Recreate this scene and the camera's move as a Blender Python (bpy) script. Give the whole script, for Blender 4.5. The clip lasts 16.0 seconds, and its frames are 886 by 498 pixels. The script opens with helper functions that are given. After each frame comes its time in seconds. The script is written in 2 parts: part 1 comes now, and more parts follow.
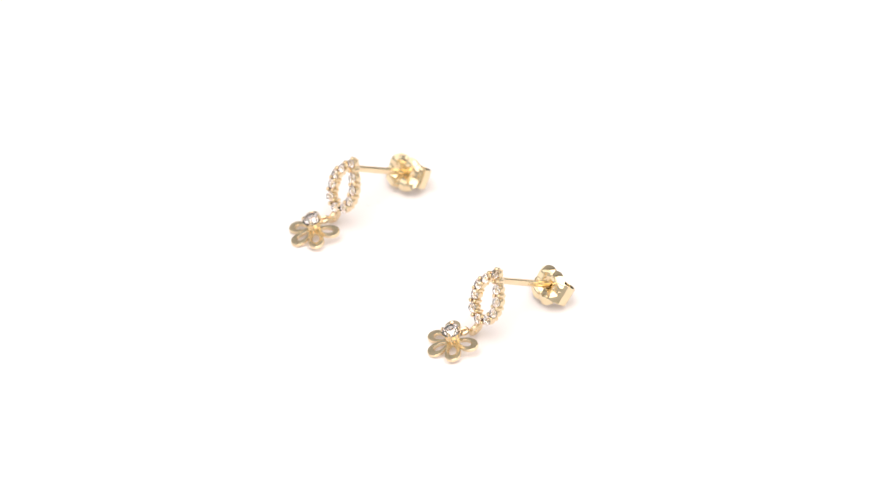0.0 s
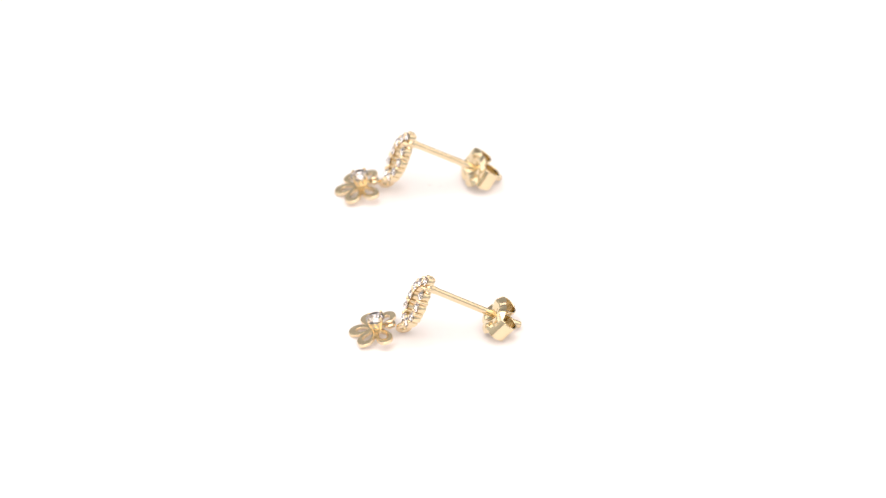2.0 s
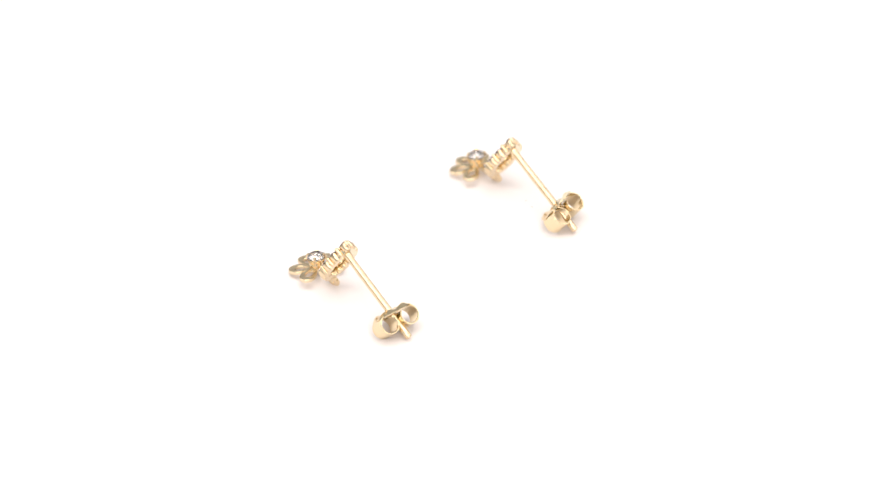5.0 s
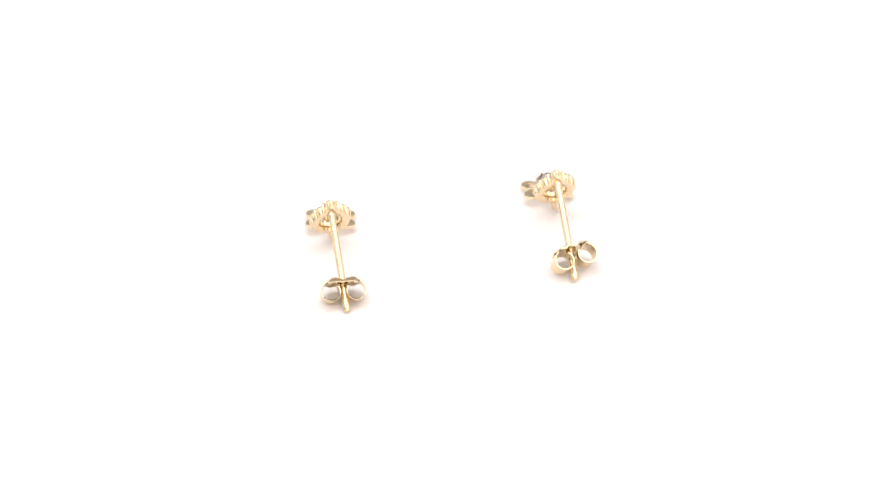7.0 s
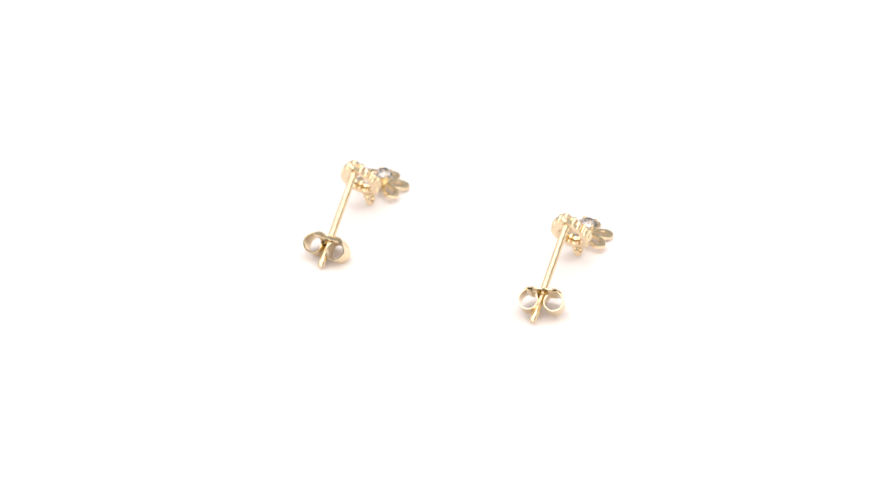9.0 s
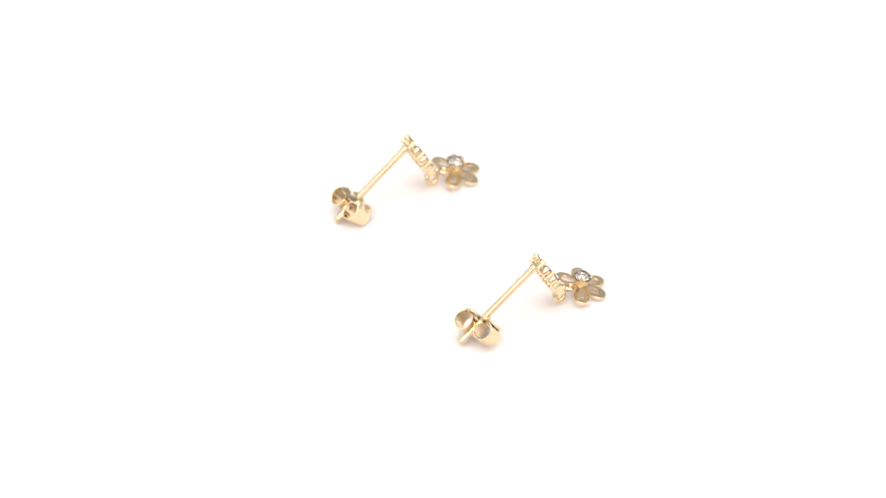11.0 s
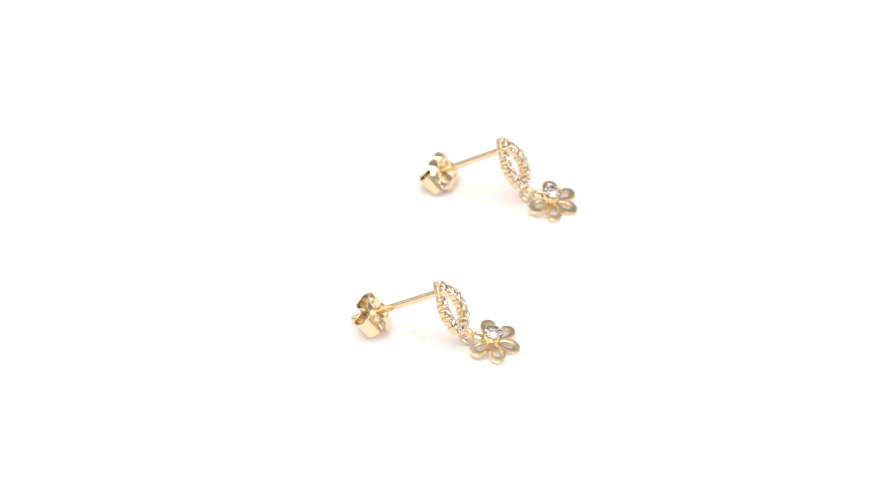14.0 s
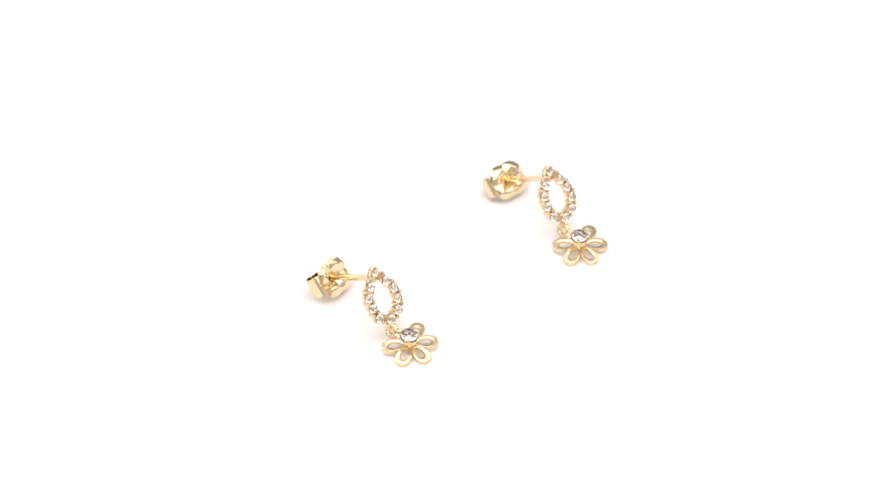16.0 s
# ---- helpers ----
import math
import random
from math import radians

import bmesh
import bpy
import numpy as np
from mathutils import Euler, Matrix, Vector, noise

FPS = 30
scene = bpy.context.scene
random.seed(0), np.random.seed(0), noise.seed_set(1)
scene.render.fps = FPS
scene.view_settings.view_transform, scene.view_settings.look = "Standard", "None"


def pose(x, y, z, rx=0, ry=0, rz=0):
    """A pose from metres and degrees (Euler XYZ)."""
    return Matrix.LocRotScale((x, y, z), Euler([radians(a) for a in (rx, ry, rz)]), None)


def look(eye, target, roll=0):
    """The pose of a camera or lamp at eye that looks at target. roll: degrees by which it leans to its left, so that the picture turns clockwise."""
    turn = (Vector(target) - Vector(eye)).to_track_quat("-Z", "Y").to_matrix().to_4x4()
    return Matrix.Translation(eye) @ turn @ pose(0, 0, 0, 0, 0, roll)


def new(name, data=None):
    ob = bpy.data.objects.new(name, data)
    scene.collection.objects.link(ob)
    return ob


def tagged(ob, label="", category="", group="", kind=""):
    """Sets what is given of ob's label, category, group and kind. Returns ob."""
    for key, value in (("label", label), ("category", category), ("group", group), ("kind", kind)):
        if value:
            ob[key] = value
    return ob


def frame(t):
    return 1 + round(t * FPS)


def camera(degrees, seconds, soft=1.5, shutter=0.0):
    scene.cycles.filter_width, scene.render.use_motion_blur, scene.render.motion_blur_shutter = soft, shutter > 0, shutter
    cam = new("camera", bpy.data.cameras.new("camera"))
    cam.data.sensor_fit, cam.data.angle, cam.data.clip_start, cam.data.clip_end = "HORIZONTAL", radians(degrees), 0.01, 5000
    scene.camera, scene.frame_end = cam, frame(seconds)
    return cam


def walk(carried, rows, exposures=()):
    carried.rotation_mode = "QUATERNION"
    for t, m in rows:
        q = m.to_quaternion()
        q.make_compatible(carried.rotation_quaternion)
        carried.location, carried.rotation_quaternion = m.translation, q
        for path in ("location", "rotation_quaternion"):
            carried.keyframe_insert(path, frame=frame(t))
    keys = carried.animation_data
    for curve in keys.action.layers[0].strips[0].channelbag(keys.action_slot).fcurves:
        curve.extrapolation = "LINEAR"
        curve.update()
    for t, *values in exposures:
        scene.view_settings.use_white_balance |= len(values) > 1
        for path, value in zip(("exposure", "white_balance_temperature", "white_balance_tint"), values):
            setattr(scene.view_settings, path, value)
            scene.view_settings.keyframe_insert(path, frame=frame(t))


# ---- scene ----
MM = 0.001

# ---- camera: stands still on a tripod, 42 cm from the turntable's axis ----
cam = camera(12.5, 16.0, soft=1.35)
cam.data.dof.use_dof = True
cam.data.dof.focus_distance = 0.413
cam.data.dof.aperture_fstop = 26
CAM_POSE = pose(0.0, -0.32272, 0.27019, 50.193, 1.514, -1.172)
walk(cam, [(0.0, CAM_POSE), (16.0, CAM_POSE)])
scene.view_settings.exposure = 0.0


# ---- light: a soft panel above, with unseen side and front fills added ----
world = bpy.data.worlds.new("world")
scene.world = world
world.use_nodes = True
world.node_tree.nodes["Background"].inputs[0].default_value = (1.0, 0.97, 0.94, 1)
world.node_tree.nodes["Background"].inputs[1].default_value = 0.3


def area_lamp(name, eye, target, sx, sy, watts, colour):
    data = bpy.data.lights.new(name, "AREA")
    data.shape, data.size, data.size_y = "RECTANGLE", sx, sy
    data.energy, data.color = watts, colour
    ob = new(name, data)
    ob.matrix_basis = look(eye, target)
    return ob


area_lamp("panel_light_top", (0, -0.05, 0.70), (0, -0.05, 0), 0.95, 0.7, 5.0, (1.0, 0.99, 0.98))
# added fill from both sides, no known source
area_lamp("fill_light_side", (-0.54, 0.05, 0.32), (0, 0, 0.02), 0.6, 0.5, 0.82, (1.0, 0.99, 0.98))
area_lamp("fill_light_side", (0.54, 0.05, 0.32), (0, 0, 0.02), 0.6, 0.5, 0.82, (1.0, 0.99, 0.98))
# added fill from above the camera, brightens the stones
area_lamp("fill_light_front", (0, -0.56, 0.50), (0, 0, 0.0), 0.8, 0.36, 1.85, (1.0, 0.99, 0.98))


# ---- materials ----
def material(name, colour, rough, metal=0.0):
    m = bpy.data.materials.new(name)
    m.use_nodes = True
    b = m.node_tree.nodes["Principled BSDF"]
    b.inputs["Base Color"].default_value = (*colour, 1)
    b.inputs["Roughness"].default_value = rough
    b.inputs["Metallic"].default_value = metal
    return m, m.node_tree, b


def mottled(name, dark, light, rough, metal, scale, fine, bump, rough_swing=0.04):
    """Two scales of variation in colour and gloss, and a fine relief."""
    m, nt, b = material(name, light, rough, metal)
    n, l = nt.nodes, nt.links
    co = n.new("ShaderNodeTexCoord")
    big, small = n.new("ShaderNodeTexNoise"), n.new("ShaderNodeTexNoise")
    big.inputs["Scale"].default_value, big.inputs["Detail"].default_value = scale, 3
    small.inputs["Scale"].default_value, small.inputs["Detail"].default_value = fine, 4
    for t in (big, small):
        l.new(co.outputs["Object"], t.inputs["Vector"])
    ramp = n.new("ShaderNodeMix")
    ramp.data_type = "RGBA"
    ramp.inputs[6].default_value, ramp.inputs[7].default_value = (*dark, 1), (*light, 1)
    l.new(big.outputs["Fac"], ramp.inputs[0])
    l.new(ramp.outputs[2], b.inputs["Base Color"])
    mr = n.new("ShaderNodeMapRange")
    mr.inputs["To Min"].default_value, mr.inputs["To Max"].default_value = max(rough - rough_swing, 0.02), rough + rough_swing
    l.new(small.outputs["Fac"], mr.inputs["Value"])
    l.new(mr.outputs["Result"], b.inputs["Roughness"])
    bp = n.new("ShaderNodeBump")
    bp.inputs["Strength"].default_value, bp.inputs["Distance"].default_value = bump, 0.00005
    l.new(small.outputs["Fac"], bp.inputs["Height"])
    l.new(bp.outputs["Normal"], b.inputs["Normal"])
    return m


GOLD = mottled("polished_gold", (0.775, 0.61, 0.385), (0.885, 0.73, 0.50), 0.06, 1.0, 260, 3000, 0.3)
GOLD_SATIN = mottled("satin_gold", (0.81, 0.655, 0.425), (0.89, 0.75, 0.525), 0.25, 1.0, 300, 2200, 0.06)
GOLD_SHEET = mottled("pressed_gold_sheet", (0.79, 0.645, 0.41), (0.89, 0.755, 0.515), 0.09, 1.0, 300, 1800, 0.2)
# white platter; the pink in its colour tints the shadows on it
SHADE_TINTED_TOP = mottled("shade_tinted_white", (0.92, 0.85, 0.838), (0.94, 0.873, 0.86), 0.5, 0.0, 40, 1500, 0.05)
# tones of the added enclosure, set by what the gold reflects
WHITE_CLOTH = mottled("white_fabric", (0.60, 0.592, 0.585), (0.66, 0.652, 0.645), 0.9, 0.0, 12, 900, 0.3)
GREY_CLOTH = mottled("grey_fabric", (0.43, 0.422, 0.415), (0.50, 0.492, 0.485), 0.9, 0.0, 12, 900, 0.3)
# added front wall, kept pale so the stones mirror it brightly
PALE_REFLECTOR = mottled("pale_reflector", (0.56, 0.552, 0.545), (0.63, 0.622, 0.615), 0.9, 0.0, 10, 600, 0.3)
DUST = mottled("grey_dust", (0.35, 0.33, 0.33), (0.5, 0.47, 0.47), 0.9, 0.0, 4000, 9000, 0.2)

CRYSTAL, _nt, _b = material("clear_zirconia", (1.0, 0.975, 0.97), 0.0)
_b.inputs["Transmission Weight"].default_value = 1.0
_b.inputs["IOR"].default_value = 2.1
# reflector added on the stones' lower facets to brighten them
MIRROR_BACK, _nt, _b = material("added_mirror_back", (1.0, 0.955, 0.945), 0.13, 1.0)


# ---- mesh helpers ----
def mesh_object(name, bm, mat, smooth=True, angle=40):
    bmesh.ops.recalc_face_normals(bm, faces=bm.faces)
    me = bpy.data.meshes.new(name)
    bm.to_mesh(me)
    bm.free()
    me.materials.append(mat)
    if smooth:
        me.shade_smooth()
        me.set_sharp_from_angle(angle=radians(angle))
    return new(name, me)


def part(name, bm, mat, parent, label="", smooth=True, angle=40):
    ob = mesh_object(name, bm, mat, smooth, angle)
    ob.parent = parent
    return tagged(ob, label)


def shared_part(name, mesh, parent, m):
    ob = new(name, mesh)
    ob.parent = parent
    ob.matrix_basis = m
    return ob


def axes(origin, ex, ey, ez):
    """A matrix from an origin and three unit axes."""
    m = Matrix.Identity(4)
    for k, a in enumerate((ex, ey, ez)):
        for r in range(3):
            m[r][k] = a[r]
    m.translation = origin
    return m


def sweep(bm, path, section, closed=False, up=Vector((0, 0, 1))):
    """Sweep a section (list of (a, b)) along a path; a lies across, b along up."""
    rings, n = [], len(path)
    for i, p in enumerate(path):
        if closed:
            t = (path[(i + 1) % n] - path[i - 1]).normalized()
        else:
            t = (path[min(i + 1, n - 1)] - path[max(i - 1, 0)]).normalized()
        a = t.cross(up).normalized()
        b = a.cross(t).normalized()
        s = section(i) if callable(section) else section
        rings.append([bm.verts.new(p + a * x + b * y) for x, y in s])
    m = len(rings[0])
    for i in range(n if closed else n - 1):
        r0, r1 = rings[i], rings[(i + 1) % n]
        for k in range(m):
            bm.faces.new((r0[k], r0[(k + 1) % m], r1[(k + 1) % m], r1[k]))
    if not closed:
        bm.faces.new(rings[0])
        bm.faces.new(rings[-1][::-1])
    return bm


def circle(r, n=12):
    return [(r * math.cos(2 * math.pi * k / n), r * math.sin(2 * math.pi * k / n)) for k in range(n)]


def rounded_box_section(w, h, r):
    """Section of width w and height h with softened corners."""
    pts = []
    for cx, cy, a0 in ((1, 1, 0), (-1, 1, 90), (-1, -1, 180), (1, -1, 270)):
        for da in (0, 45, 90):
            a = radians(a0 + da)
            pts.append((cx * (w / 2 - r) + r * math.cos(a), cy * (h / 2 - r) + r * math.sin(a)))
    return pts


def revolve(bm, profile, n=16, m=Matrix.Identity(4)):
    """Turn a profile of (radius, z) about z."""
    rings = []
    for r, z in profile:
        if r < 1e-9:
            rings.append([bm.verts.new(m @ Vector((0, 0, z)))])
        else:
            rings.append([bm.verts.new(m @ Vector((r * math.cos(2 * math.pi * k / n), r * math.sin(2 * math.pi * k / n), z))) for k in range(n)])
    for r0, r1 in zip(rings, rings[1:]):
        for k in range(n):
            q = [r0[k % len(r0)], r0[(k + 1) % n % len(r0)], r1[(k + 1) % n % len(r1)], r1[k % len(r1)]]
            f = []
            for v in q:
                if v not in f:
                    f.append(v)
            if len(f) > 2:
                bm.faces.new(f)
    return bm


def brilliant(r):
    """A round brilliant-cut stone, girdle at z = 0, table up."""
    bm = bmesh.new()
    n = 8
    def ring(rad, z, off, count):
        return [bm.verts.new((rad * r * math.cos(2 * math.pi * (k + off) / count), rad * r * math.sin(2 * math.pi * (k + off) / count), z * r)) for k in range(count)]
    table, star = ring(0.52, 0.42, 0.0, n), ring(0.78, 0.25, 0.5, n)
    girdle, low = ring(1.0, 0.03, 0.0, 16), ring(1.0, -0.03, 0.0, 16)
    mid = ring(0.50, -0.40, 0.5, n)
    culet = bm.verts.new((0, 0, -0.74 * r))
    bm.faces.new(table)
    for k in range(n):
        k1 = (k + 1) % n
        g = lambda j: girdle[j % 16]
        q = lambda j: low[j % 16]
        bm.faces.new((table[k], star[k], table[k1]))
        bm.faces.new((table[k], star[k - 1], g(2 * k), star[k]))
        bm.faces.new((star[k], g(2 * k), g(2 * k + 1)))
        bm.faces.new((star[k], g(2 * k + 1), g(2 * k + 2)))
        # lower facets take the added mirror material
        for f in ((q(2 * k), mid[k], q(2 * k + 1)), (q(2 * k + 1), mid[k], q(2 * k + 2)), (mid[k - 1], q(2 * k), mid[k], culet)):
            bm.faces.new(f).material_index = 1
    for j in range(16):
        bm.faces.new((girdle[j], low[j], low[(j + 1) % 16], girdle[(j + 1) % 16]))
    return bm


def template(name, bm, mat, smooth=True, angle=40):
    """Mesh data to be shared between alike pieces."""
    bmesh.ops.recalc_face_normals(bm, faces=bm.faces)
    me = bpy.data.meshes.new(name)
    bm.to_mesh(me)
    bm.free()
    me.materials.append(mat)
    if smooth:
        me.shade_smooth()
        me.set_sharp_from_angle(angle=radians(angle))
    return me


# ---- the added, unseen light box and the turntable ----
def slab(name, x0, x1, y0, y1, z0, z1, mat, label, bevel=0.004):
    bm = bmesh.new()
    bmesh.ops.create_cube(bm, size=1.0)
    for v in bm.verts:
        v.co = Vector((x0 + (v.co.x + 0.5) * (x1 - x0), y0 + (v.co.y + 0.5) * (y1 - y0), z0 + (v.co.z + 0.5) * (z1 - z0)))
    bmesh.ops.bevel(bm, geom=bm.edges[:], offset=bevel, segments=2, affect="EDGES")
    return tagged(mesh_object(name, bm, mat), label, kind="structure")


FLOOR_Z = -0.030
# invented enclosure, out of view; it shapes the light and reflections
slab("floor", -0.62, 0.62, -0.72, 0.62, FLOOR_Z - 0.02, FLOOR_Z, WHITE_CLOTH, "unseen white fabric floor of an added light box")
slab("wall_back", -0.62, 0.62, 0.60, 0.62, FLOOR_Z + 0.002, 0.80, GREY_CLOTH, "unseen light grey back wall added to dim reflections in the gold")
slab("wall_west", -0.62, -0.60, -0.70, 0.598, FLOOR_Z + 0.002, 0.80, WHITE_CLOTH, "unseen white side wall added to reflect light")
slab("wall_east", 0.60, 0.62, -0.70, 0.598, FLOOR_Z + 0.002, 0.80, WHITE_CLOTH, "unseen white side wall added to reflect light")
slab("wall_front", -0.62, 0.62, -0.72, -0.702, FLOOR_Z + 0.002, 0.80, PALE_REFLECTOR, "unseen pale reflector wall added behind the camera")
slab("ceiling", -0.62, 0.62, -0.72, 0.62, 0.802, 0.82, WHITE_CLOTH, "unseen white ceiling added to close the light box")


def turntable():
    base = new("turntable")
    tagged(base, "round plain white turntable platter turning slowly under earrings", "turntable")
    bm = bmesh.new()
    revolve(bm, [(0, -0.010), (0.138, -0.010), (0.140, -0.008), (0.140, -0.0012), (0.1388, 0.0), (0.10, 0.0), (0.05, 0.0), (0, 0.0)], 96)
    part("platter", bm, SHADE_TINTED_TOP, base)
    bm = bmesh.new()
    revolve(bm, [(0, FLOOR_Z), (0.078, FLOOR_Z), (0.08, FLOOR_Z + 0.002), (0.08, -0.0125), (0.078, -0.0105), (0, -0.0105)], 64)
    part("foot", bm, SHADE_TINTED_TOP, base)
    return base


PLATTER = turntable()


# ---- the earrings ----
STONE_SMALL = template("stone", brilliant(0.52 * MM), CRYSTAL, smooth=False)
STONE_SMALL.materials.append(MIRROR_BACK)
STONE_BIG = template("stone", brilliant(0.99 * MM), CRYSTAL, smooth=False)
STONE_BIG.materials.append(MIRROR_BACK)
_bm = bmesh.new()
revolve(_bm, [(r * MM, z * MM) for r, z in ((0, -0.76), (0.15, -0.74), (0.21, -0.64), (0.20, -0.10), (0.225, 0.10), (0.215, 0.22), (0.14, 0.32), (0, 0.35))], 12)
PRONG = template("prong", _bm, GOLD)
_bm = bmesh.new()
revolve(_bm, [(0.30 * MM, -0.78 * MM), (0.42 * MM, -0.80 * MM), (0.50 * MM, -0.60 * MM), (0.56 * MM, -0.06 * MM), (0.55 * MM, 0.0 * MM), (0.50 * MM, -0.02 * MM),
              (0.46 * MM, -0.10 * MM), (0.26 * MM, -0.66 * MM), (0.30 * MM, -0.78 * MM)], 16)
COLLAR = template("collar", _bm, GOLD)

# stone centres in the leaf: millimetres down from the tip and to the side
LEAF_STONES = [(0.52, -0.16), (1.80, 0.78), (2.88, 1.42), (4.06, 1.58), (5.20, 1.14), (5.78, 0.02), (5.20, -1.26), (3.90, -1.66), (2.74, -1.72), (1.72, -1.18)]


def petal_mesh():
    """An open petal along +x from the hub: a flat teardrop loop of sheet, wider at its tip."""
    bm = bmesh.new()
    n = 28
    rows = []
    for k in range(n):
        a = 2 * math.pi * k / n
        c, s = math.cos(a), math.sin(a)
        shape = 0.60 + 0.40 * c
        ox, oy = 1.60 + 1.18 * c, 0.95 * s * (0.55 + 0.45 * shape)
        ix, iy = 1.44 + 0.66 * c, 0.45 * s * (0.5 + 0.5 * shape)
        lift = lambda x: 0.06 - 0.08 * ((x - 0.4) / 2.3) ** 1.5 if x > 0.4 else 0.06
        t = 0.15
        mix = lambda f, z: (ox + (ix - ox) * f, oy + (iy - oy) * f, lift(ox + (ix - ox) * f) + z)
        prof = [mix(0, 0.09), mix(0.07, 0.14), mix(0.5, t), mix(0.93, 0.12), mix(1, 0.07), mix(1, -0.18), mix(0, -0.18)]
        rows.append([bm.verts.new(Vector(p) * MM) for p in prof])
    for k in range(n):
        r0, r1 = rows[k], rows[(k + 1) % n]
        for j in range(7):
            bm.faces.new((r0[j], r0[(j + 1) % 7], r1[(j + 1) % 7], r1[j]))
    return bm


PETAL = template("petal", petal_mesh(), GOLD_SATIN, angle=24)


def clutch_plate(flange):
    """Thin pressed front plate with four lobes and radial folds; x along the wings, y along the scrolls, z to the back."""
    bm = bmesh.new()
    n, steps = 72, 14
    rings = []
    for i in range(steps + 1):
        f = i / steps
        row = []
        for k in range(n):
            a = 2 * math.pi * k / n
            fold = abs(math.sin(2 * a))
            edge = 1.72 + 0.18 * math.cos(a) ** 2 + 0.34 * fold ** 0.8
            r = 0.42 + (edge - 0.42) * f
            x, y = r * math.cos(a), r * math.sin(a)
            z = 0.26 * math.exp(-((r - 0.42) / 0.26) ** 2) + flange * f ** 6
            z -= 0.26 * fold ** 1.3 * math.exp(-((f - 0.60) / 0.30) ** 2)
            z += 0.15 * noise.noise(Vector((1.3 * x, 1.3 * y, 4.2))) * f
            row.append(bm.verts.new(Vector((x, y, z)) * MM))
        rings.append(row)
    for r0, r1 in zip(rings, rings[1:]):
        for k in range(n):
            bm.faces.new((r0[k], r0[(k + 1) % n], r1[(k + 1) % n], r1[k]))
    bmesh.ops.recalc_face_normals(bm, faces=bm.faces)
    bmesh.ops.solidify(bm, geom=bm.faces[:], thickness=0.13 * MM)
    return bm


def clutch_scroll(side):
    """One end of the clutch's strip, rolled back towards the post."""
    bm = bmesh.new()
    path = [Vector((side * 1.15, 0.1, 0.16)), Vector((side * 1.6, 0.1, 0.14))]
    cx, cz, r0 = 1.28, 1.18, 1.03
    for k in range(27):
        a = radians(-62 + 292 * k / 26)
        r = r0 - 0.10 * k / 26
        path.append(Vector((side * (cx + r * math.cos(a)), 0.1, cz + r * math.sin(a))))
    def section(i):
        w = 1.12 - 0.12 * min(1, i / 10) - 0.14 * max(0, (i - 20) / 9) ** 2
        return [(0.075, w - 0.04), (0.04, w), (-0.04, w), (-0.075, w - 0.04), (-0.075, -w + 0.04), (-0.04, -w), (0.04, -w), (0.075, -w + 0.04)]
    sweep(bm, path, section, up=Vector((0, 1, 0)))
    for v in bm.verts:
        v.co *= MM
    return bm


def smooth_loop(points, n):
    """Closed Catmull-Rom curve through 2D points."""
    out, m = [], len(points)
    for i in range(m):
        p0, p1, p2, p3 = (Vector(points[(i + j) % m]) for j in (-1, 0, 1, 2))
        for k in range(n):
            t = k / n
            out.append(0.5 * ((2 * p1) + (p2 - p0) * t + (2 * p0 - 5 * p1 + 4 * p2 - p3) * t * t + (3 * p1 - p0 - 3 * p2 + p3) * t ** 3))
    return out


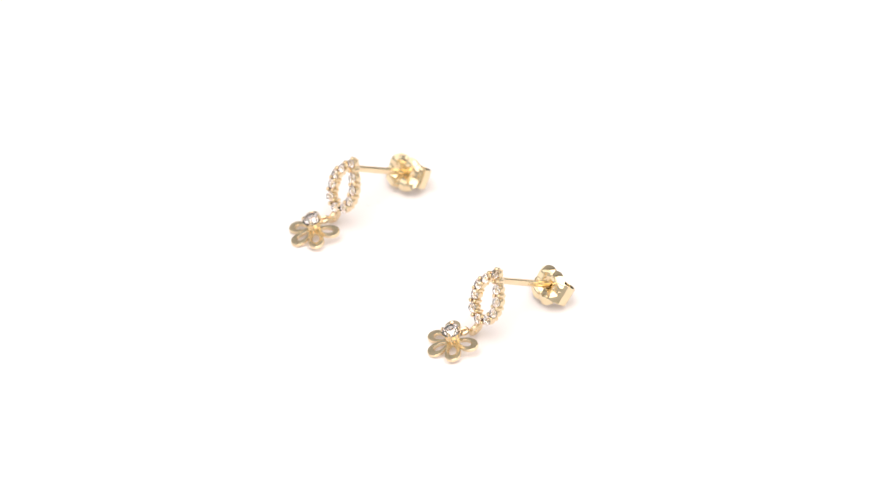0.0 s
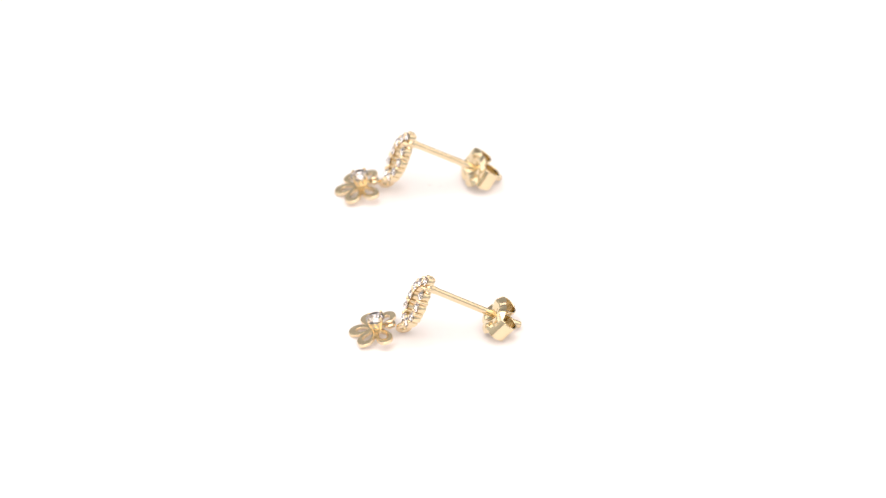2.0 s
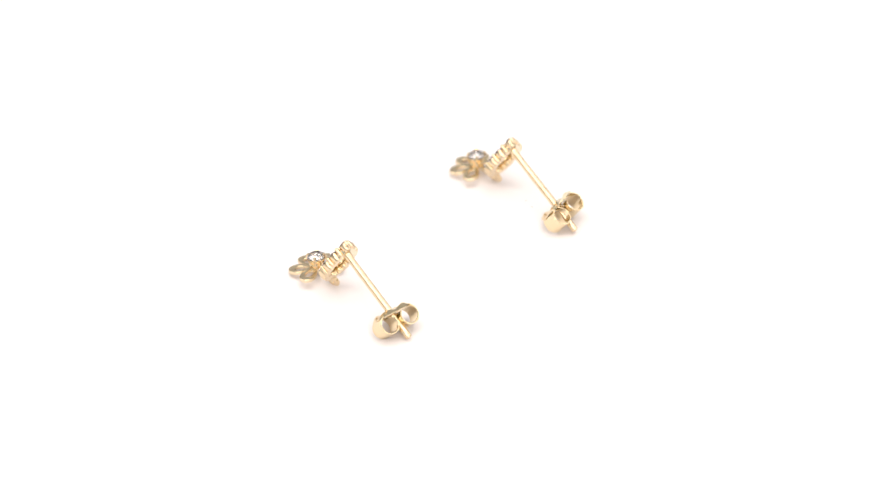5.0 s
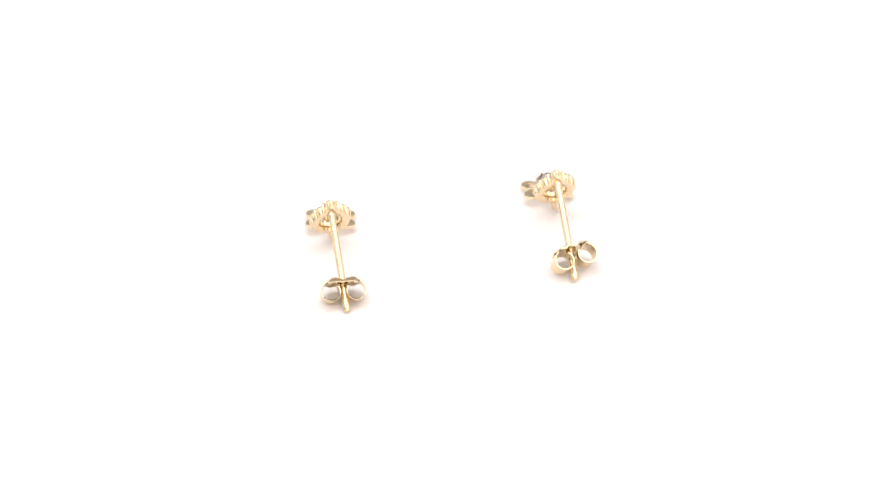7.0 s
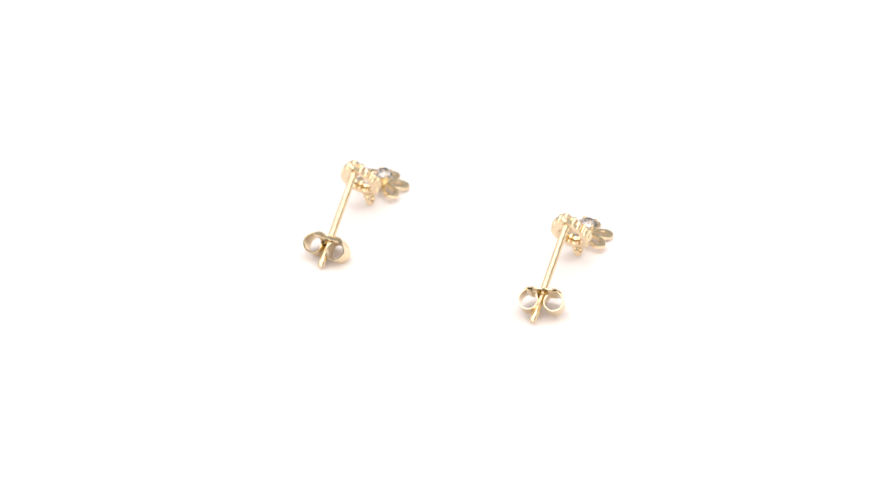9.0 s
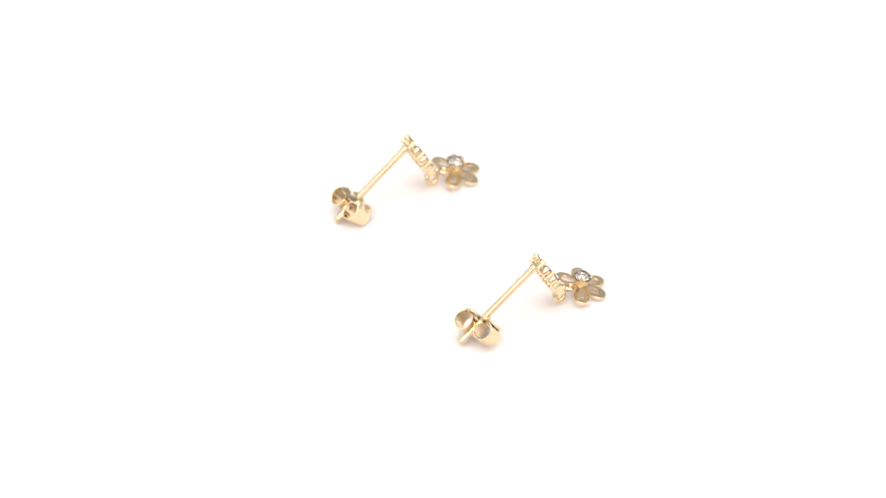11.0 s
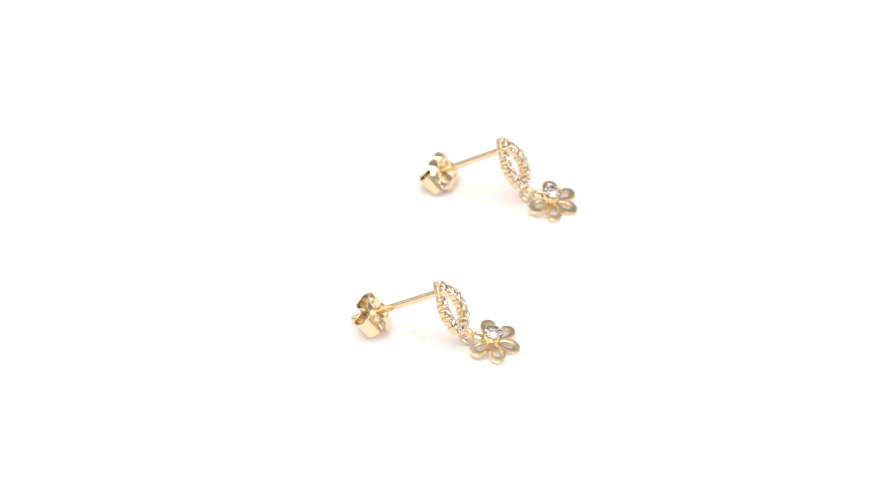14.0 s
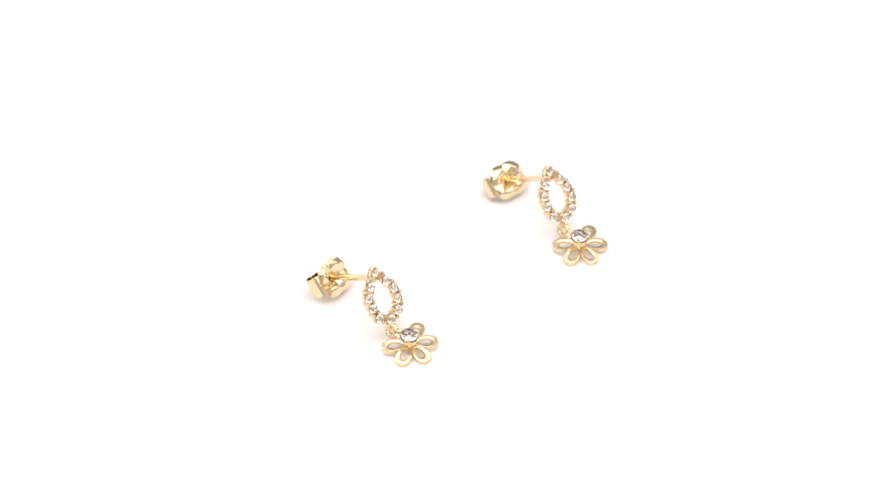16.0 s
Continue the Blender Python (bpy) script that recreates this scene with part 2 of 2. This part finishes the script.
def earring(origin, tip, post_from, hole, post_to, ring_at, hub, hub_normal, stone_up, clutch_roll, clutch_yaw, clutch_pitch, clutch_flange, label):
    """One earring; all points in millimetres on the turntable, origin on its surface under the post's root."""
    thing = new("earring")
    tagged(thing, label, "earring", group="pair of earrings")
    o = Vector(origin)
    loc = lambda p: (Vector(p) - o) * MM
    post_from = Vector(post_from) + Vector((-0.03, 0.05, 0.0))
    post_to = Vector(post_to) + Vector((-0.03, 0.05, 0.0))
    d = (post_to - post_from).normalized()
    # post with a rounded end and a small groove
    bm = bmesh.new()
    length = (post_to - post_from).length
    q = d.to_track_quat("Z", "Y").to_matrix().to_4x4()
    q.translation = loc(post_from)
    prof = [(0, -0.5), (0.40, -0.5), (0.46, -0.1), (0.42, 0.22), (0.365, 0.5), (0.365, length - 1.3), (0.35, length - 1.22), (0.35, length - 1.14), (0.365, length - 1.06),
            (0.365, length - 0.12), (0.33, length + 0.02), (0.20, length + 0.10), (0, length + 0.12)]
    revolve(bm, [(r * MM, z * MM) for r, z in prof], 20, q)
    part("post", bm, GOLD, thing, "straight polished gold ear post")
    # leaf
    dn = Vector((-0.378, -0.227, -0.897)).normalized()
    side = dn.cross(Vector((0.677, 0.51, -0.53))).normalized()
    back = side.cross(dn).normalized()
    if back.dot(d) < 0:
        back = -back
    # leaf space: x to the side, y up the leaf, z to the front
    ex, ey, ez = side, -dn, -back
    if ex.cross(ey).dot(ez) < 0:
        ex = -ex
    flip = 1 if ex.dot(side) > 0 else -1
    leaf_m = axes(loc(tip) + (ez * 0.43 + side * 0.12) * MM, ex, ey, ez)
    at = lambda down, s, z=0.0: Vector((flip * s * MM, -down * MM, z * MM))
    outline = smooth_loop([(0.34, -0.26)] + [(s[0], s[1]) for s in LEAF_STONES], 6)
    bm = bmesh.new()
    path = [at(p[0], p[1], -0.46) for p in outline]
    sweep(bm, path, [(x * MM, y * MM) for x, y in rounded_box_section(0.66, 0.66, 0.20)], closed=True)
    leaf = part("leaf_frame", bm, GOLD, thing, "openwork gold leaf set with small clear stones")
    leaf.matrix_basis = leaf_m
    for i, (dnn, s) in enumerate(LEAF_STONES):
        k = 0.92 if i in (0, 9) else 1.0
        turn = Matrix.Rotation(i * 1.1, 4, "Z")
        shared_part("collar", COLLAR, leaf, Matrix.Translation(at(dnn, s, 0.06)) @ Matrix.Scale(k, 4))
        shared_part("stone", STONE_SMALL, leaf, Matrix.Translation(at(dnn, s, 0.14)) @ turn @ Matrix.Scale(k, 4))
    shared_part("collar", COLLAR, leaf, Matrix.Translation(at(0.22, -0.26, 0.08)) @ Matrix.Diagonal((0.5, 0.5, 0.8, 1)))
    cen = Vector((3.4, -0.1))
    m = len(LEAF_STONES)
    for i in range(m):
        a, b = Vector(LEAF_STONES[i]), Vector(LEAF_STONES[(i + 1) % m])
        mid, along = (a + b) / 2, (b - a).normalized()
        out = Vector((along.y, -along.x))
        if out.dot(mid - cen) < 0:
            out = -out
        for e in (0.36, -0.27):
            if i == m - 1 and e < 0:
                continue
            p = mid + out * e
            shared_part("prong", PRONG, leaf, Matrix.Translation(at(p.x, p.y, 0.0)))
    for dnn, s, k in ((0.10, -0.28, 0.62), (1.02, -0.62, 1.0)):
        shared_part("prong", PRONG, leaf, Matrix.Translation(at(dnn, s, 0.02)) @ Matrix.Diagonal((1.15, 1.15, k, 1)))
    # small hanger loop at the leaf's foot
    bm = bmesh.new()
    sweep(bm, [at(6.55, 0, -0.4) + Vector((0, 0.42 * math.cos(a), 0.42 * math.sin(a))) * MM for a in [2 * math.pi * k / 18 for k in range(18)]],
          [(x * MM, y * MM) for x, y in circle(0.16, 8)], closed=True, up=Vector((1, 0, 0)))
    part("hanger_loop", bm, GOLD, leaf)
    # jump ring
    rn = Vector((0.63, -0.70, -0.33)).normalized()
    r1 = rn.cross(Vector((0, 0, 1))).normalized()
    r2 = rn.cross(r1)
    bm = bmesh.new()
    sweep(bm, [loc(ring_at) + (r1 * math.cos(a) + r2 * math.sin(a)) * 0.60 * MM for a in [2 * math.pi * k / 28 for k in range(28)]],
          [(x * MM, y * MM) for x, y in circle(0.27, 10)], closed=True, up=rn)
    part("jump_ring", bm, GOLD, thing, "thin round gold jump ring")
    # flower
    n = Vector(hub_normal).normalized()
    fx = loc(ring_at) - loc(hub)
    fx = (fx - n * fx.dot(n)).normalized()
    flower_m = axes(loc(hub), fx, n.cross(fx), n)
    bm = bmesh.new()
    revolve(bm, [(0, -0.16 * MM), (0.62 * MM, -0.16 * MM), (0.68 * MM, -0.05 * MM), (0.66 * MM, 0.12 * MM), (0.40 * MM, 0.20 * MM), (0, 0.20 * MM)], 24)
    flower = part("flower", bm, GOLD_SATIN, thing, "gold flower with five open petals and one round clear stone")
    flower.matrix_basis = flower_m
    for k in range(1, 6):
        shared_part("petal", PETAL, flower, Matrix.Rotation(radians(60 * k - 4), 4, "Z") @ Matrix.Scale(1.04, 4))
    bm = bmesh.new()
    sweep(bm, [Vector((1.46 + 0.40 * math.cos(a), 0.36 * math.sin(a), 0.28)) * MM for a in [2 * math.pi * k / 22 for k in range(22)]],
          [(x * MM, y * MM) for x, y in circle(0.23, 8)], closed=True)
    sweep(bm, [Vector((x, 0, z)) * MM for x, z in ((0.35, 0.20), (0.75, 0.24), (1.16, 0.28))], [(x * MM, y * MM) for x, y in circle(0.26, 8)])
    part("hanger_loop", bm, GOLD, flower, "small round gold loop")
    sx, sy, sz = stone_up
    bm = bmesh.new()
    for z, r, w in ((0.52, 0.60, 0.12), (sz - 0.14, 0.80, 0.11)):
        sweep(bm, [Vector((sx * z / sz + r * math.cos(a), sy * z / sz + r * math.sin(a), z)) * MM for a in [2 * math.pi * k / 28 for k in range(28)]],
              [(x * MM, y * MM) for x, y in circle(w, 8)], closed=True)
    revolve(bm, [(r * MM, z * MM) for r, z in ((0.30, 0.1), (0.52, 0.1), (0.62, 0.4), (0.76, 0.85), (0.84, sz - 0.10), (0.78, sz - 0.08), (0.66, 0.8), (0.44, 0.35), (0.30, 0.1))], 24,
            Matrix.Translation(Vector((sx * 0.6, sy * 0.6, 0)) * MM))
    for k in range(4):
        a = radians(45 + 90 * k)
        ca, sa = math.cos(a), math.sin(a)
        pts = [(0.50, 0.1), (0.62, 0.5), (0.78, sz - 0.3), (0.90, sz), (0.90, sz + 0.20), (0.80, sz + 0.36)]
        sweep(bm, [Vector((sx * z / sz + r * ca, sy * z / sz + r * sa, z)) * MM for r, z in pts],
              lambda i: [(x * MM, y * MM) for x, y in circle(0.155 if i < 5 else 0.12, 8)], up=Vector((-sa, ca, 0)))
    part("claw_setting", bm, GOLD, flower, "four-claw gold setting")
    shared_part("stone", STONE_BIG, flower, Matrix.Translation(Vector((sx, sy, sz)) * MM))
    # clutch on the post
    w = Vector((-0.60, 0.80, 0.004))
    w = (w - d * w.dot(d)).normalized()
    u = d.cross(w)
    if u.z < 0:
        u = -u
    w, u = w * math.cos(radians(clutch_roll)) + u * math.sin(radians(clutch_roll)), u * math.cos(radians(clutch_roll)) - w * math.sin(radians(clutch_roll))
    cd = d * math.cos(radians(clutch_yaw)) + w * math.sin(radians(clutch_yaw))
    w = w * math.cos(radians(clutch_yaw)) - d * math.sin(radians(clutch_yaw))
    p = radians(clutch_pitch)
    u, cd = u * math.cos(p) + cd * math.sin(p), cd * math.cos(p) - u * math.sin(p)
    cx = w if w.cross(u).dot(cd) > 0 else -w
    hole = post_from + d * (Vector(hole) - post_from).dot(d)
    clutch = part("clutch", clutch_plate(clutch_flange), GOLD_SHEET, thing, "gold butterfly clutch with two rolled scrolls", angle=70)
    clutch.matrix_basis = axes(loc(hole + d * 0.1), cx, u, cd)
    for s in (1, -1):
        part("scroll", clutch_scroll(s), GOLD_SHEET, clutch)
    thing.location = o * MM
    return thing


EAR_A = earring((-9.38, 8.12, 0), (-9.20, 8.11, 7.25), (-9.38, 8.12, 6.00), (-4.47, 11.92, 2.38), (-2.14, 13.58, 0.52), (-11.84, 6.43, 0.96),
                (-13.92, 4.67, 0.76), (-0.18, -0.04, 0.98), (0.10, 0.08, 1.38), -7, 12, 3, 0.04,
                "gold drop earring with stone-set leaf and flower, clutch turned askew")
EAR_B = earring((5.12, -10.78, 0), (5.28, -10.74, 7.39), (5.12, -10.78, 5.98), (9.94, -7.06, 2.34), (12.17, -5.48, 0.40), (2.55, -12.27, 0.91),
                (0.19, -13.77, 0.75), (-0.18, -0.04, 0.98), (0.12, 0.04, 1.34), 0, -4, 9, 0.30,
                "gold drop earring with stone-set leaf and flower, clutch set level")


# ---- dust on the platter ----
def dust_fibre(origin, turn, length):
    bm = bmesh.new()
    path = [Vector((length * (k / 6 - 0.5), 0.12 * length * math.sin(k * 0.9), 0.03 + 0.02 * math.sin(k * 1.7))) * MM for k in range(7)]
    sweep(bm, path, [(x * MM, y * MM) for x, y in circle(0.018, 6)])
    ob = mesh_object("dust_fibre", bm, DUST)
    ob.matrix_basis = pose(origin[0] * MM, origin[1] * MM, 0.0, 0, 0, turn)
    return tagged(ob, "tiny grey dust fibre lying on the white platter", "dust", group="dust on the platter")


DUST_FIBRES = [dust_fibre((-8.3, 9.25), 20, 0.28), dust_fibre((-7.2, 9.75), 70, 0.22)]


# ---- the turning ----
def turn_at(t):
    """Degrees turned at t seconds; the platter turns clockwise as seen from above."""
    return -16.74 * t - 1.0 * math.sin(math.pi * t / 16.0)


def motions():
    for thing in (PLATTER, EAR_A, EAR_B, *DUST_FIBRES):
        start = thing.matrix_basis.copy()
        rows = [(k * 0.5, Matrix.Rotation(radians(turn_at(k * 0.5)), 4, "Z") @ start) for k in range(33)]
        walk(thing, rows)


motions()
